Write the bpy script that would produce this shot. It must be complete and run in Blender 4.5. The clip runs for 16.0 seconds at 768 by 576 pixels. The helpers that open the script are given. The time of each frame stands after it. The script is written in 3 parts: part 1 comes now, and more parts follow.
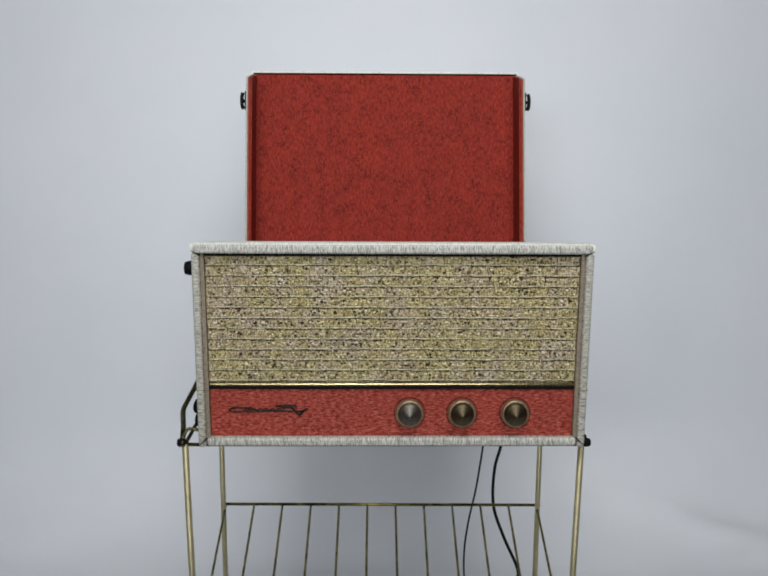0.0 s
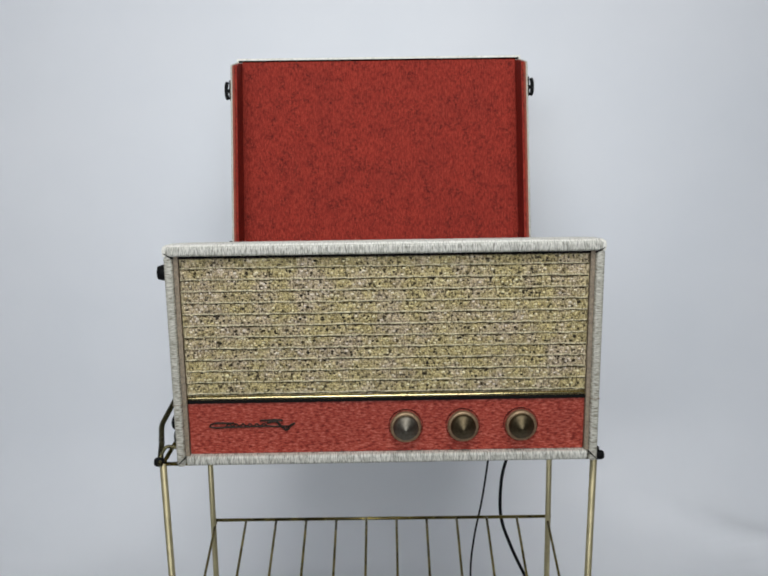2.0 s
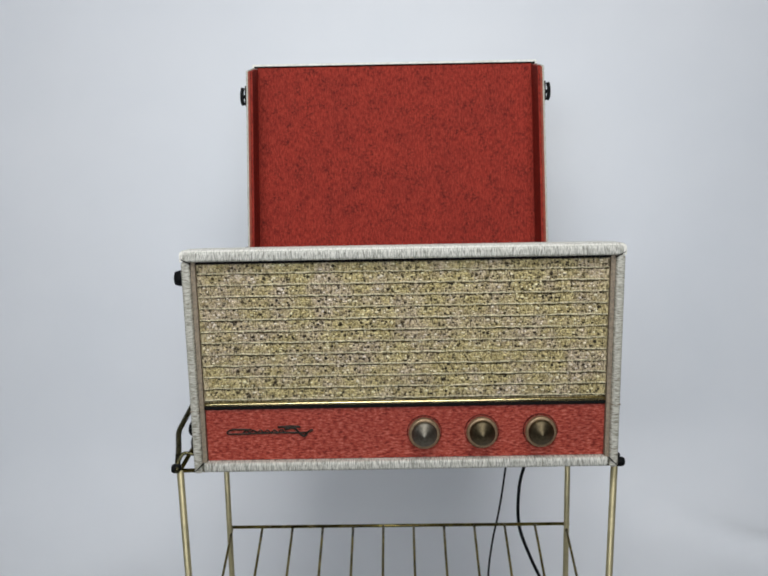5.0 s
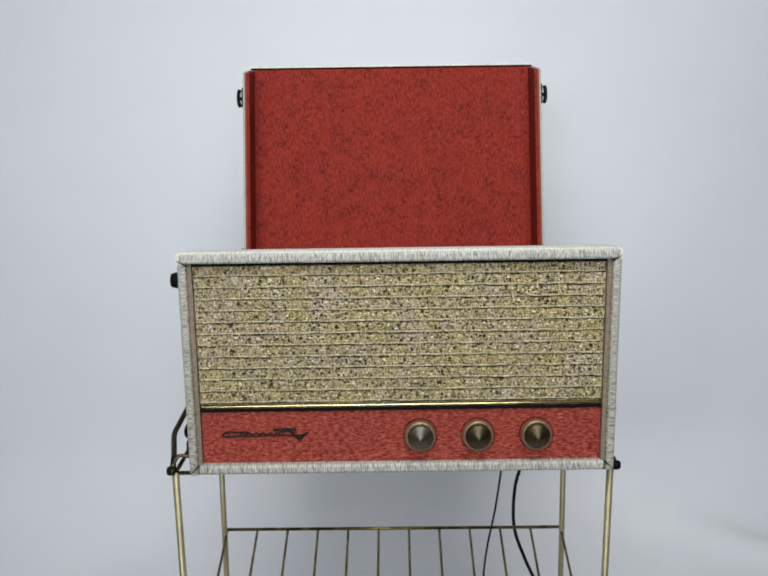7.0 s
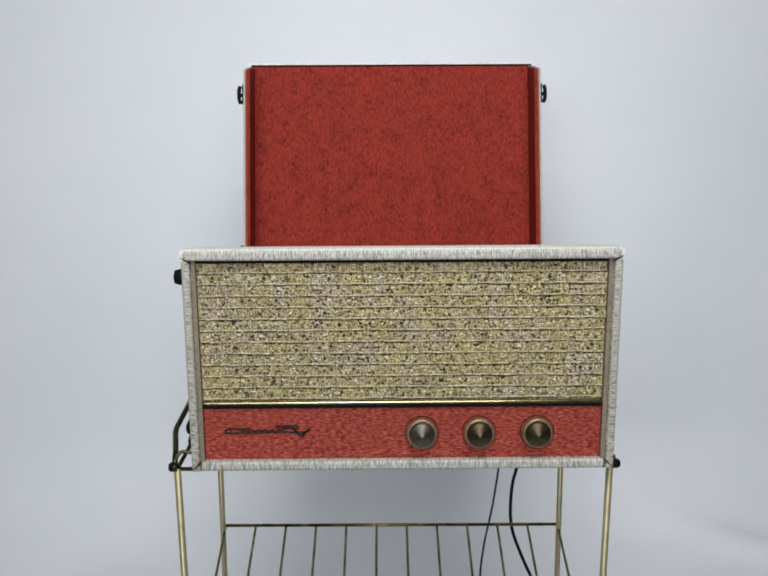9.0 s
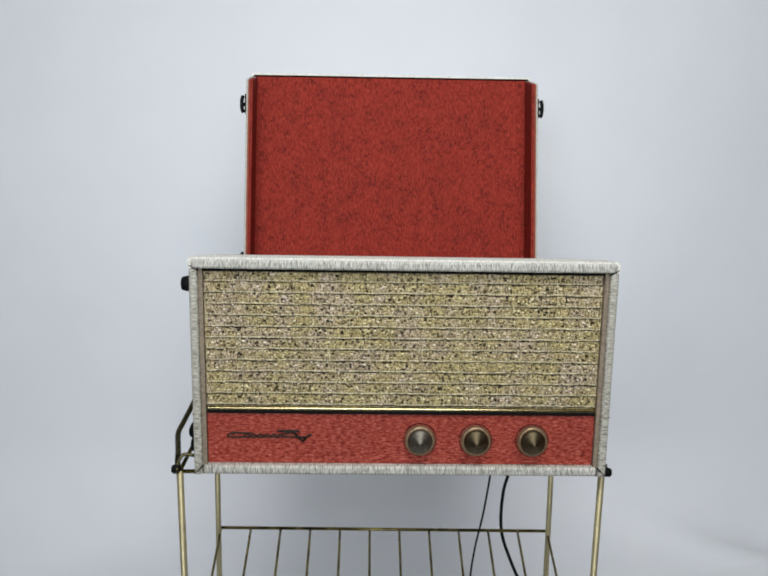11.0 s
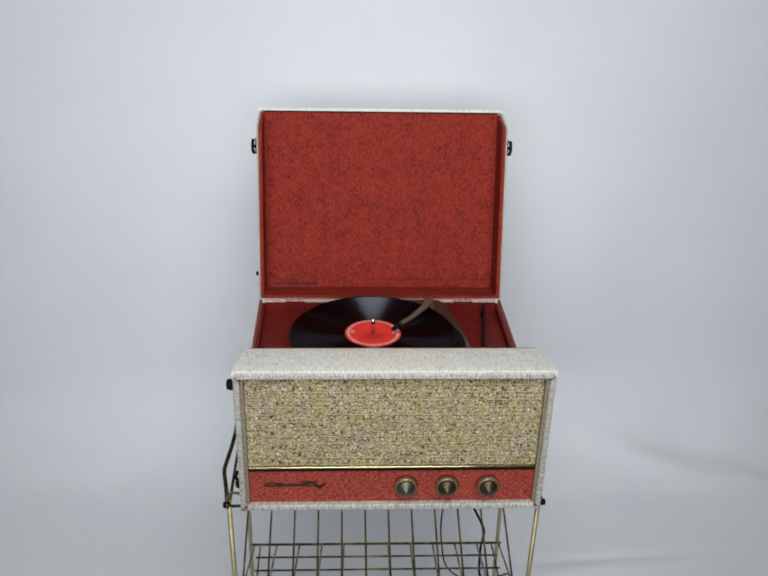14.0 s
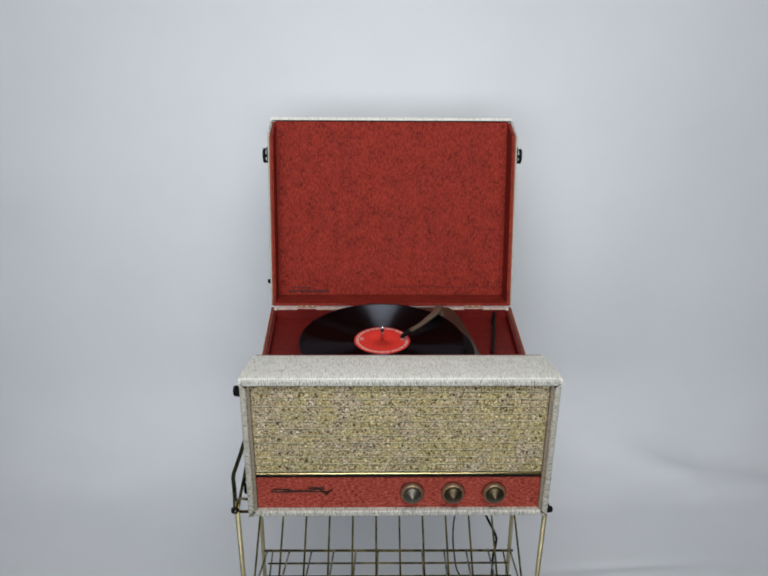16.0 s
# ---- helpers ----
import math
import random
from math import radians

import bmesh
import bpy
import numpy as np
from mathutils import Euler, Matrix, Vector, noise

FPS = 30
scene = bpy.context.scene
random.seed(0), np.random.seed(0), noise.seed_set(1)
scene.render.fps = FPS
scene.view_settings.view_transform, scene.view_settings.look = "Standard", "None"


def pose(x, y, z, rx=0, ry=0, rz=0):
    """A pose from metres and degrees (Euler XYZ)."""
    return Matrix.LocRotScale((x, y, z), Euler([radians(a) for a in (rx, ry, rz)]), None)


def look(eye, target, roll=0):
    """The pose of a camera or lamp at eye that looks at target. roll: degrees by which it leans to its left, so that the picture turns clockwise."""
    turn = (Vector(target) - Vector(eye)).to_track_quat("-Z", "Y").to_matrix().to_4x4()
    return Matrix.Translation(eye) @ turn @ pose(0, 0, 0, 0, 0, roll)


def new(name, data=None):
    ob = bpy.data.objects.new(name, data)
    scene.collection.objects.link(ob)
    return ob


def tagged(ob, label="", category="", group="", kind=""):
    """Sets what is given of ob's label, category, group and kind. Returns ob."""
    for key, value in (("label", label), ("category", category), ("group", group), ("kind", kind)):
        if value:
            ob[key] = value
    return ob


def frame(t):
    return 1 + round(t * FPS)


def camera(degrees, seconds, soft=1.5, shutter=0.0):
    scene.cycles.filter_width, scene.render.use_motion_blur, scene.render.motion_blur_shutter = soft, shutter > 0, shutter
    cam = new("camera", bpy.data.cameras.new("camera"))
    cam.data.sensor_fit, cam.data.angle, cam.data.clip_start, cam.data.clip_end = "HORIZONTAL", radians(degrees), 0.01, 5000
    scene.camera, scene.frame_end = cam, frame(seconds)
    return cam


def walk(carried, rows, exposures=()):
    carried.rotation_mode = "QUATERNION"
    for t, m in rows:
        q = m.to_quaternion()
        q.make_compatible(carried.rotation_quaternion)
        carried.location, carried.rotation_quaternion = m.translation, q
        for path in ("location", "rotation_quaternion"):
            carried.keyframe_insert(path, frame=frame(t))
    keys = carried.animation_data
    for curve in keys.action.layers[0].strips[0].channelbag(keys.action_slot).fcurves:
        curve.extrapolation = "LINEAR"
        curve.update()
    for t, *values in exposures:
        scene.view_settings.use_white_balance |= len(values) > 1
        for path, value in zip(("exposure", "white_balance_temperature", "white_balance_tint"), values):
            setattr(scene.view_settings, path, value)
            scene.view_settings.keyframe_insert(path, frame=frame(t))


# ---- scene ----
cam = camera(44.0, 16.0, soft=1.95)
PATH = [
    (0, (-0.055, -1.162, 1.053), (0.017, 0.803, 0.685), 0.3),
    (0.5, (-0.04, -1.109, 1.05), (0.006, 0.855, 0.674), -0.9),
    (1, (-0.035, -1.079, 1.047), (0.005, 0.883, 0.66), -0.9),
    (1.5, (-0.033, -1.069, 1.046), (0.011, 0.893, 0.661), -0.8),
    (2, (-0.031, -1.064, 1.047), (0.021, 0.898, 0.662), -0.8),
    (2.5, (-0.029, -1.06, 1.045), (0.015, 0.903, 0.662), -0.8),
    (3, (-0.033, -1.061, 1.042), (-0.007, 0.902, 0.66), -1.1),
    (3.5, (-0.033, -1.06, 1.044), (-0.011, 0.902, 0.657), -1.2),
    (4, (-0.037, -1.057, 1.043), (-0.011, 0.907, 0.665), -1.1),
    (6.5, (-0.038, -1.057, 1.046), (-0.011, 0.909, 0.678), -1.0),
    (7, (-0.039, -1.056, 1.045), (-0.002, 0.909, 0.678), -0.8),
    (7.5, (-0.041, -1.056, 1.045), (-0.002, 0.909, 0.674), -0.7),
    (8, (-0.043, -1.056, 1.046), (-0.002, 0.91, 0.681), -0.4),
    (8.5, (-0.048, -1.057, 1.045), (-0.002, 0.907, 0.673), -0.3),
    (9, (-0.053, -1.06, 1.048), (0.004, 0.904, 0.673), -0.3),
    (11.5, (-0.085, -1.103, 1.061), (0.007, 0.863, 0.706), 1.1),
    (11.7, (-0.092, -1.112, 1.064), (0.010, 0.850, 0.727), 0.8),
    (11.9, (-0.103, -1.125, 1.074), (0.016, 0.828, 0.692), 0.2),
    (12, (-0.108, -1.131, 1.084), (0.02, 0.813, 0.633), -0.2),
    (12.1, (-0.111, -1.130, 1.116), (0.024, 0.803, 0.600), -0.2),
    (12.5, (-0.104, -1.106, 1.294), (0.04, 0.755, 0.577), -0.0),
    (13, (-0.111, -1.147, 1.505), (0.031, 0.646, 0.629), -0.3),
    (13.5, (-0.126, -1.2, 1.594), (0.059, 0.581, 0.702), 0.1),
    (14, (-0.116, -1.248, 1.622), (0.02, 0.549, 0.753), 1.5),
    (14.5, (-0.075, -1.26, 1.63), (0.05, 0.541, 0.77), 3.0),
    (15, (-0.062, -1.261, 1.636), (0.03, 0.548, 0.789), 1.0),
    (15.5, (-0.068, -1.264, 1.632), (0.004, 0.549, 0.79), 0.6),
    (16, (-0.081, -1.26, 1.626), (-0.005, 0.547, 0.772), 0.6),
]
walk(cam, [(t, look(eye, target, roll)) for t, eye, target, roll in PATH],
     exposures=[(0, 0.0), (1.5, 0.11), (4, 0.14), (9, 0.18), (11.5, 0.20), (12, 0.10), (13, 0.17), (14, 0.15), (14.5, 0.07), (15.5, -0.04), (16, 0.05)])

# ---- light ----
FLOOR = 0.12
world = bpy.data.worlds.new("room_air")
world.use_nodes = True
scene.world = world
world.node_tree.nodes["Background"].inputs[0].default_value = (1.0, 0.98, 0.95, 1)
world.node_tree.nodes["Background"].inputs[1].default_value = 0.06
scene.view_settings.exposure = 0.0


def area_lamp(name, m, sx, sy, watts, colour, spread=180):
    data = bpy.data.lights.new(name, "AREA")
    data.shape, data.size, data.size_y, data.energy, data.color = "RECTANGLE", sx, sy, watts, colour
    data.spread = radians(spread)
    lamp = new(name, data)
    lamp.matrix_basis = m
    return lamp


area_lamp("ceiling_lamp", look((0.03, -0.95, 2.50), (0.02, 0.56, 0.98)), 1.3, 0.8, 7.9, (0.955, 0.965, 0.985), 94)
area_lamp("window_lamp", look((-0.35, -2.55, 1.80), (0.03, 0.85, 1.00)), 2.4, 1.1, 9.1, (0.87, 0.92, 1.0), 66)


# ---- materials ----
def shader(name, rough=0.6, metal=0.0):
    mat = bpy.data.materials.new(name)
    mat.use_nodes = True
    nodes, links = mat.node_tree.nodes, mat.node_tree.links
    bsdf = nodes["Principled BSDF"]
    bsdf.inputs["Roughness"].default_value, bsdf.inputs["Metallic"].default_value = rough, metal
    return mat, nodes, links, bsdf


def coords(nodes, links, scale):
    tc, mp = nodes.new("ShaderNodeTexCoord"), nodes.new("ShaderNodeMapping")
    mp.inputs["Scale"].default_value = scale
    links.new(tc.outputs["Object"], mp.inputs["Vector"])
    return mp.outputs["Vector"]


def noise_tex(nodes, links, scale, size=1.0, detail=3.0, rough=0.6):
    n = nodes.new("ShaderNodeTexNoise")
    n.inputs["Scale"].default_value, n.inputs["Detail"].default_value, n.inputs["Roughness"].default_value = size, detail, rough
    links.new(coords(nodes, links, scale), n.inputs["Vector"])
    return n.outputs["Fac"]


def ramp(nodes, links, fac, stops):
    r = nodes.new("ShaderNodeValToRGB")
    e = r.color_ramp.elements
    while len(e) < len(stops):
        e.new(0.5)
    for el, (p, c) in zip(e, stops):
        el.position, el.color = p, (*c, 1)
    links.new(fac, r.inputs["Fac"])
    return r.outputs["Color"]


def mixed(nodes, links, fac, a, b, kind="MIX"):
    m = nodes.new("ShaderNodeMix")
    m.data_type, m.blend_type = "RGBA", kind
    for sock, val in ((m.inputs[0], fac), (m.inputs[6], a), (m.inputs[7], b)):
        if isinstance(val, (int, float)):
            sock.default_value = val
        elif isinstance(val, tuple):
            sock.default_value = (*val, 1)
        else:
            links.new(val, sock)
    return m.outputs[2]


def bumped(nodes, links, bsdf, height, strength, dist):
    b = nodes.new("ShaderNodeBump")
    b.inputs["Strength"].default_value, b.inputs["Distance"].default_value = strength, dist
    links.new(height, b.inputs["Height"])
    links.new(b.outputs["Normal"], bsdf.inputs["Normal"])


def plain(name, colour, rough=0.5, metal=0.0, vary=0.15, size=60.0, bump=0.0):
    mat, n, l, b = shader(name, rough, metal)
    f = noise_tex(n, l, (1, 1, 1), size, 4)
    dark = tuple(c * (1 - vary) for c in colour)
    light = tuple(min(1, c * (1 + vary)) for c in colour)
    l.new(ramp(n, l, f, [(0.3, dark), (0.7, light)]), b.inputs["Base Color"])
    rr = n.new("ShaderNodeMapRange")
    rr.inputs["To Min"].default_value, rr.inputs["To Max"].default_value = max(0.03, rough - 0.08), min(1, rough + 0.08)
    l.new(f, rr.inputs["Value"])
    l.new(rr.outputs["Result"], b.inputs["Roughness"])
    if bump:
        bumped(n, l, b, f, bump, 0.001)
    if max(colour) < 0.05:
        b.inputs["Specular IOR Level"].default_value = 0.1
    return mat


def tweed(name, along, dark=(0.19, 0.185, 0.155), mid=(0.54, 0.53, 0.46), pale=(0.78, 0.77, 0.71)):
    """Cream vinyl printed with fine broken grey threads that run across the axis given."""
    mat, n, l, b = shader(name, 0.55)
    sc = {"x": (1050, 90, 150), "z": (150, 110, 820)}[along]
    f = noise_tex(n, l, sc, 1.0, 2, 0.55)
    g = noise_tex(n, l, tuple(c * 0.45 for c in sc), 1.0, 3, 0.6)
    patch = noise_tex(n, l, (1, 1, 1), 24, 3)
    c1 = ramp(n, l, f, [(0.35, dark), (0.47, mid), (0.60, pale)])
    c2 = ramp(n, l, g, [(0.33, (0.68, 0.67, 0.63)), (0.43, (0.99, 0.99, 0.96))])
    c = mixed(n, l, 0.6, c1, c2, "MULTIPLY")
    c = mixed(n, l, 0.25, c, ramp(n, l, patch, [(0.35, (0.74, 0.72, 0.65)), (0.62, (1, 1, 1))]), "MULTIPLY")
    l.new(c, b.inputs["Base Color"])
    bumped(n, l, b, f, 0.5, 0.0008)
    return mat


def red_paper(name, stretch, base, dark, light, rough=0.55, spots=True):
    mat, n, l, b = shader(name, rough)
    f = noise_tex(n, l, stretch, 1.0, 4, 0.65)
    c = ramp(n, l, f, [(0.33, dark), (0.5, base), (0.68, light)])
    if spots:
        # short dark flecks that gather in clumps about a thumb's width apart
        dash = noise_tex(n, l, tuple(v * k for v, k in zip(stretch, (0.55, 0.55, 2.3))), 1.0, 2, 0.5)
        clump = noise_tex(n, l, (1, 1, 0.8), 58, 1, 0.4)
        gate = mixed(n, l, 1.0, ramp(n, l, dash, [(0.38, (0.62,) * 3), (0.52, (0, 0, 0))]), ramp(n, l, clump, [(0.42, (0.10,) * 3), (0.66, (1, 1, 1))]), "MULTIPLY")
        c = mixed(n, l, gate, c, tuple(v * 0.34 for v in dark))
    broad = noise_tex(n, l, (1, 1, 1), 16, 4)
    c = mixed(n, l, 0.4, c, ramp(n, l, broad, [(0.36, (0.70, 0.72, 0.80)), (0.62, (1, 1, 1))]), "MULTIPLY")
    fine = noise_tex(n, l, (1, 1, 1), 900, 2, 0.6)
    c = mixed(n, l, 0.45, c, ramp(n, l, fine, [(0.36, (0.55, 0.52, 0.52)), (0.60, (1, 1, 1))]), "MULTIPLY")
    l.new(c, b.inputs["Base Color"])
    b.inputs["Specular IOR Level"].default_value = 0.22
    bumped(n, l, b, f, 0.4, 0.0006)
    return mat


# one tweed in three tones: lit top, shaded sides and front put into the colour
M_TWEED_LIT = tweed("cream_tweed_lit", "x", (0.57, 0.55, 0.48), (0.83, 0.81, 0.73), (0.93, 0.91, 0.835))
M_TWEED_SHADED = tweed("cream_tweed_vinyl_upright", "z", (0.24, 0.22, 0.17), (0.44, 0.42, 0.345), (0.66, 0.64, 0.56))
M_TWEED_FRONT_SHADE = tweed("cream_tweed_front_shade", "x", (0.23, 0.22, 0.18), (0.51, 0.50, 0.435), (0.76, 0.74, 0.67))
M_RETURN = plain("worn_brown_cloth_return", (0.27, 0.215, 0.15), 0.8, 0, 0.35, 300, 0.3)
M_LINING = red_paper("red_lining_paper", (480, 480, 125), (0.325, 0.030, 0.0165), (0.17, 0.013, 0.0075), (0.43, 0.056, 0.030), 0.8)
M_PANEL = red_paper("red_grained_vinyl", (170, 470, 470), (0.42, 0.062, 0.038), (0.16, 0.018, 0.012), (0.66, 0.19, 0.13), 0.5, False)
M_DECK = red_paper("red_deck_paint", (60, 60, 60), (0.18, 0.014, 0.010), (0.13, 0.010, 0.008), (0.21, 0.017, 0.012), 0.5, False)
M_EDGE = plain("raw_orange_edge", (0.27, 0.045, 0.018), 0.7, 0, 0.25, 90, 0.2)
M_DARK = plain("shadow_gap_black", (0.008, 0.007, 0.006), 0.8, 0, 0.3, 200)
M_BLACK = plain("black_rubber", (0.007, 0.007, 0.007), 0.6, 0, 0.3, 120, 0.2)
M_CORD = plain("black_cord", (0.01, 0.01, 0.011), 0.45, 0, 0.3, 200)
M_BRASS = plain("brass_plated_wire", (0.47, 0.41, 0.235), 0.45, 0.6, 0.15, 60)
M_WIRE = plain("tarnished_brass_wire", (0.17, 0.135, 0.040), 0.27, 0.95, 0.6, 34)
M_LOOP = plain("blackened_brass", (0.085, 0.075, 0.034), 0.28, 0.9, 0.6, 60)
M_TRIM = plain("polished_brass_trim", (0.83, 0.70, 0.34), 0.2, 1.0, 0.1, 60)
M_SCRIPT = plain("tarnished_script_metal", (0.035, 0.028, 0.022), 0.4, 0.6, 0.4, 400)
M_ARM = plain("taupe_plastic", (0.135, 0.097, 0.065), 0.38, 0, 0.12, 40, 0.05)
M_PLATE = plain("taupe_enamel", (0.07, 0.046, 0.030), 0.4, 0, 0.15, 40)
M_STEEL = plain("bright_steel", (0.75, 0.75, 0.73), 0.2, 1.0, 0.1, 80)
M_PRINT = plain("pale_label_print", (0.86, 0.46, 0.40), 0.6, 0, 0.1, 300)
M_RIM = plain("worn_pink_rim", (0.66, 0.48, 0.40), 0.6, 0, 0.3, 150)
M_PIN = plain("hinge_worn_metal", (0.45, 0.27, 0.17), 0.45, 0.3, 0.2, 200)


def spun_metal(name, colour, rough):
    mat, n, l, b = shader(name, rough, 1.0)
    b.inputs["Base Color"].default_value = (*colour, 1)
    b.inputs["Anisotropic"].default_value = 0.0
    t = n.new("ShaderNodeTangent")
    t.direction_type, t.axis = "RADIAL", "Y"
    l.new(t.outputs["Tangent"], b.inputs["Tangent"])
    f = noise_tex(n, l, (1, 1, 1), 260, 3)
    l.new(ramp(n, l, f, [(0.3, tuple(c * 0.6 for c in colour)), (0.7, colour)]), b.inputs["Base Color"])
    return mat


M_SPUN = spun_metal("spun_bronze", (0.14, 0.11, 0.064), 0.47)
# paler copy of the bronze: the first knob's bright reflection as base colour
M_SPUN_LIT = spun_metal("lit_silvery_bronze", (0.22, 0.20, 0.16), 0.5)
M_SKIRT = plain("brass_skirt", (0.36, 0.25, 0.145), 0.45, 0.7, 0.25, 300)


def vinyl_grooves():
    """Flat lands with V-cut grooves: two lobes stand for the inner and the outer groove wall."""
    mat, n, l, b = shader("grooved_black_vinyl", 0.3)
    black = (0.0015, 0.0015, 0.002, 1)
    b.inputs["Base Color"].default_value = black
    b.inputs["Specular IOR Level"].default_value = 0.05
    flat = coords(n, l, (1, 1, 0))
    v = n.new("ShaderNodeVectorMath")
    v.operation = "LENGTH"
    l.new(flat, v.inputs[0])
    band = n.new("ShaderNodeTexNoise")
    band.noise_dimensions = "1D"
    band.inputs["Scale"].default_value = 260
    l.new(v.outputs["Value"], band.inputs["W"])
    rr = n.new("ShaderNodeMapRange")
    rr.inputs["To Min"].default_value, rr.inputs["To Max"].default_value = 0.16, 0.26
    l.new(band.outputs["Fac"], rr.inputs["Value"])
    out = n.new("ShaderNodeVectorMath")
    out.operation = "NORMALIZE"
    l.new(flat, out.inputs[0])
    geo = n.new("ShaderNodeNewGeometry")
    walls = []
    for slope in (-1.05, 1.05):
        tilt = n.new("ShaderNodeVectorMath")
        tilt.operation = "MULTIPLY_ADD"
        tilt.inputs[1].default_value = (slope, slope, slope)
        l.new(out.outputs[0], tilt.inputs[0])
        l.new(geo.outputs["Normal"], tilt.inputs[2])
        unit = n.new("ShaderNodeVectorMath")
        unit.operation = "NORMALIZE"
        l.new(tilt.outputs[0], unit.inputs[0])
        w = n.new("ShaderNodeBsdfAnisotropic")
        w.inputs["Color"].default_value = (0.048, 0.052, 0.062, 1)
        l.new(rr.outputs["Result"], w.inputs["Roughness"])
        l.new(unit.outputs[0], w.inputs["Normal"])
        walls.append(w)
    pair = n.new("ShaderNodeMixShader")
    pair.inputs[0].default_value = 0.5
    l.new(walls[0].outputs[0], pair.inputs[1])
    l.new(walls[1].outputs[0], pair.inputs[2])
    whole = n.new("ShaderNodeMixShader")
    whole.inputs[0].default_value = 0.6
    l.new(b.outputs[0], whole.inputs[1])
    l.new(pair.outputs[0], whole.inputs[2])
    l.new(whole.outputs[0], n["Material Output"].inputs["Surface"])
    return mat


M_VINYL = vinyl_grooves()
M_LABEL = plain("red_record_label", (0.88, 0.050, 0.034), 0.6, 0, 0.1, 120)
M_LABEL.node_tree.nodes["Principled BSDF"].inputs["Specular IOR Level"].default_value = 0.15


def grille_cloth():
    """Open weave: fine upright warp threads over a dark ground, with lilac and olive drifts in the dye."""
    mat, n, l, b = shader("woven_grille_cloth", 0.9)
    warp = noise_tex(n, l, (640, 300, 210), 1.0, 2, 0.6)
    tint = noise_tex(n, l, (1, 1, 1), 24, 3, 0.6)
    c = ramp(n, l, warp, [(0.34, (0.05, 0.04, 0.022)), (0.46, (0.32, 0.27, 0.155)), (0.62, (0.66, 0.58, 0.39))])
    c = mixed(n, l, 0.7, c, ramp(n, l, tint, [(0.42, (0.97, 0.89, 0.98)), (0.58, (1.0, 0.94, 0.64))]), "MULTIPLY")
    l.new(c, b.inputs["Base Color"])
    bumped(n, l, b, warp, 0.9, 0.001)
    return mat


M_GRILLE = grille_cloth()


def slub_yarn():
    """Nubby yarn: every loop has its own dye, mostly straw, some cream, some near black."""
    mat, n, l, b = shader("slub_yarn", 0.85)
    g = n.new("ShaderNodeNewGeometry")
    c = ramp(n, l, g.outputs["Random Per Island"], [(0.0, (0.022, 0.016, 0.008)), (0.13, (0.07, 0.052, 0.024)), (0.19, (0.38, 0.31, 0.165)), (0.55, (0.63, 0.54, 0.325)), (0.84, (0.80, 0.70, 0.46)), (0.94, (0.97, 0.92, 0.76))])
    fibre = noise_tex(n, l, (1100, 500, 420), 1.0, 2, 0.6)
    c = mixed(n, l, 0.75, c, ramp(n, l, fibre, [(0.36, (0.34, 0.32, 0.27)), (0.56, (1, 1, 1))]), "MULTIPLY")
    tint = noise_tex(n, l, (1, 1, 1), 24, 3, 0.6)
    c = mixed(n, l, 0.65, c, ramp(n, l, tint, [(0.42, (1.0, 0.91, 0.93)), (0.58, (1.0, 0.94, 0.58))]), "MULTIPLY")
    l.new(c, b.inputs["Base Color"])
    bumped(n, l, b, fibre, 0.8, 0.0008)
    return mat


M_SLUB = slub_yarn()
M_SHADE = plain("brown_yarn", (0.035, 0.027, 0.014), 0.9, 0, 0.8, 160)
M_YARN = plain("pale_yarn", (0.56, 0.50, 0.32), 0.8, 0, 0.75, 330, 0.8)


def cloth():
    mat, n, l, b = shader("white_backdrop_cloth", 0.9)
    f = noise_tex(n, l, (1, 1, 1), 2.2, 4, 0.55)
    g = noise_tex(n, l, (1, 1, 1), 700, 2)
    c = ramp(n, l, f, [(0.3, (0.76, 0.78, 0.80)), (0.7, (0.82, 0.83, 0.84))])
    l.new(c, b.inputs["Base Color"])
    bumped(n, l, b, g, 0.08, 0.0005)
    return mat


M_CLOTH = cloth()
M_FLOOR = plain("dark_wood_floor", (0.09, 0.055, 0.035), 0.4, 0, 0.3, 8)
M_CEIL = plain("white_ceiling_paint", (0.70, 0.70, 0.70), 0.9, 0, 0.03, 3)
M_WALL = plain("grey_wall_paint", (0.14, 0.135, 0.13), 0.8, 0, 0.03, 3)


# ---- building helpers ----
def part(name, bm, material, parent=None, label="", smooth=False, m=None):
    me = bpy.data.meshes.new(name)
    bmesh.ops.recalc_face_normals(bm, faces=bm.faces)
    bm.to_mesh(me)
    bm.free()
    me.materials.append(material)
    for p in me.polygons:
        p.use_smooth = smooth
    ob = new(name, me)
    ob.parent = parent
    if m is not None:
        ob.matrix_basis = m
    if label:
        ob["label"] = label
    return ob


def thing(name, m, label, category, group=""):
    return tagged(place_empty(name, m), label, category, group)


def place_empty(name, m):
    ob = new(name)
    ob.empty_display_size = 0.05
    ob.matrix_basis = m
    return ob


def box(x0, x1, y0, y1, z0, z1, bevel=0.0, seg=2):
    bm = bmesh.new()
    bmesh.ops.create_cube(bm, size=1)
    for v in bm.verts:
        v.co = Vector(((x0 + x1) / 2 + v.co.x * (x1 - x0), (y0 + y1) / 2 + v.co.y * (y1 - y0), (z0 + z1) / 2 + v.co.z * (z1 - z0)))
    if bevel:
        bmesh.ops.bevel(bm, geom=bm.edges[:], offset=bevel, segments=seg, affect="EDGES", profile=0.5)
    return bm


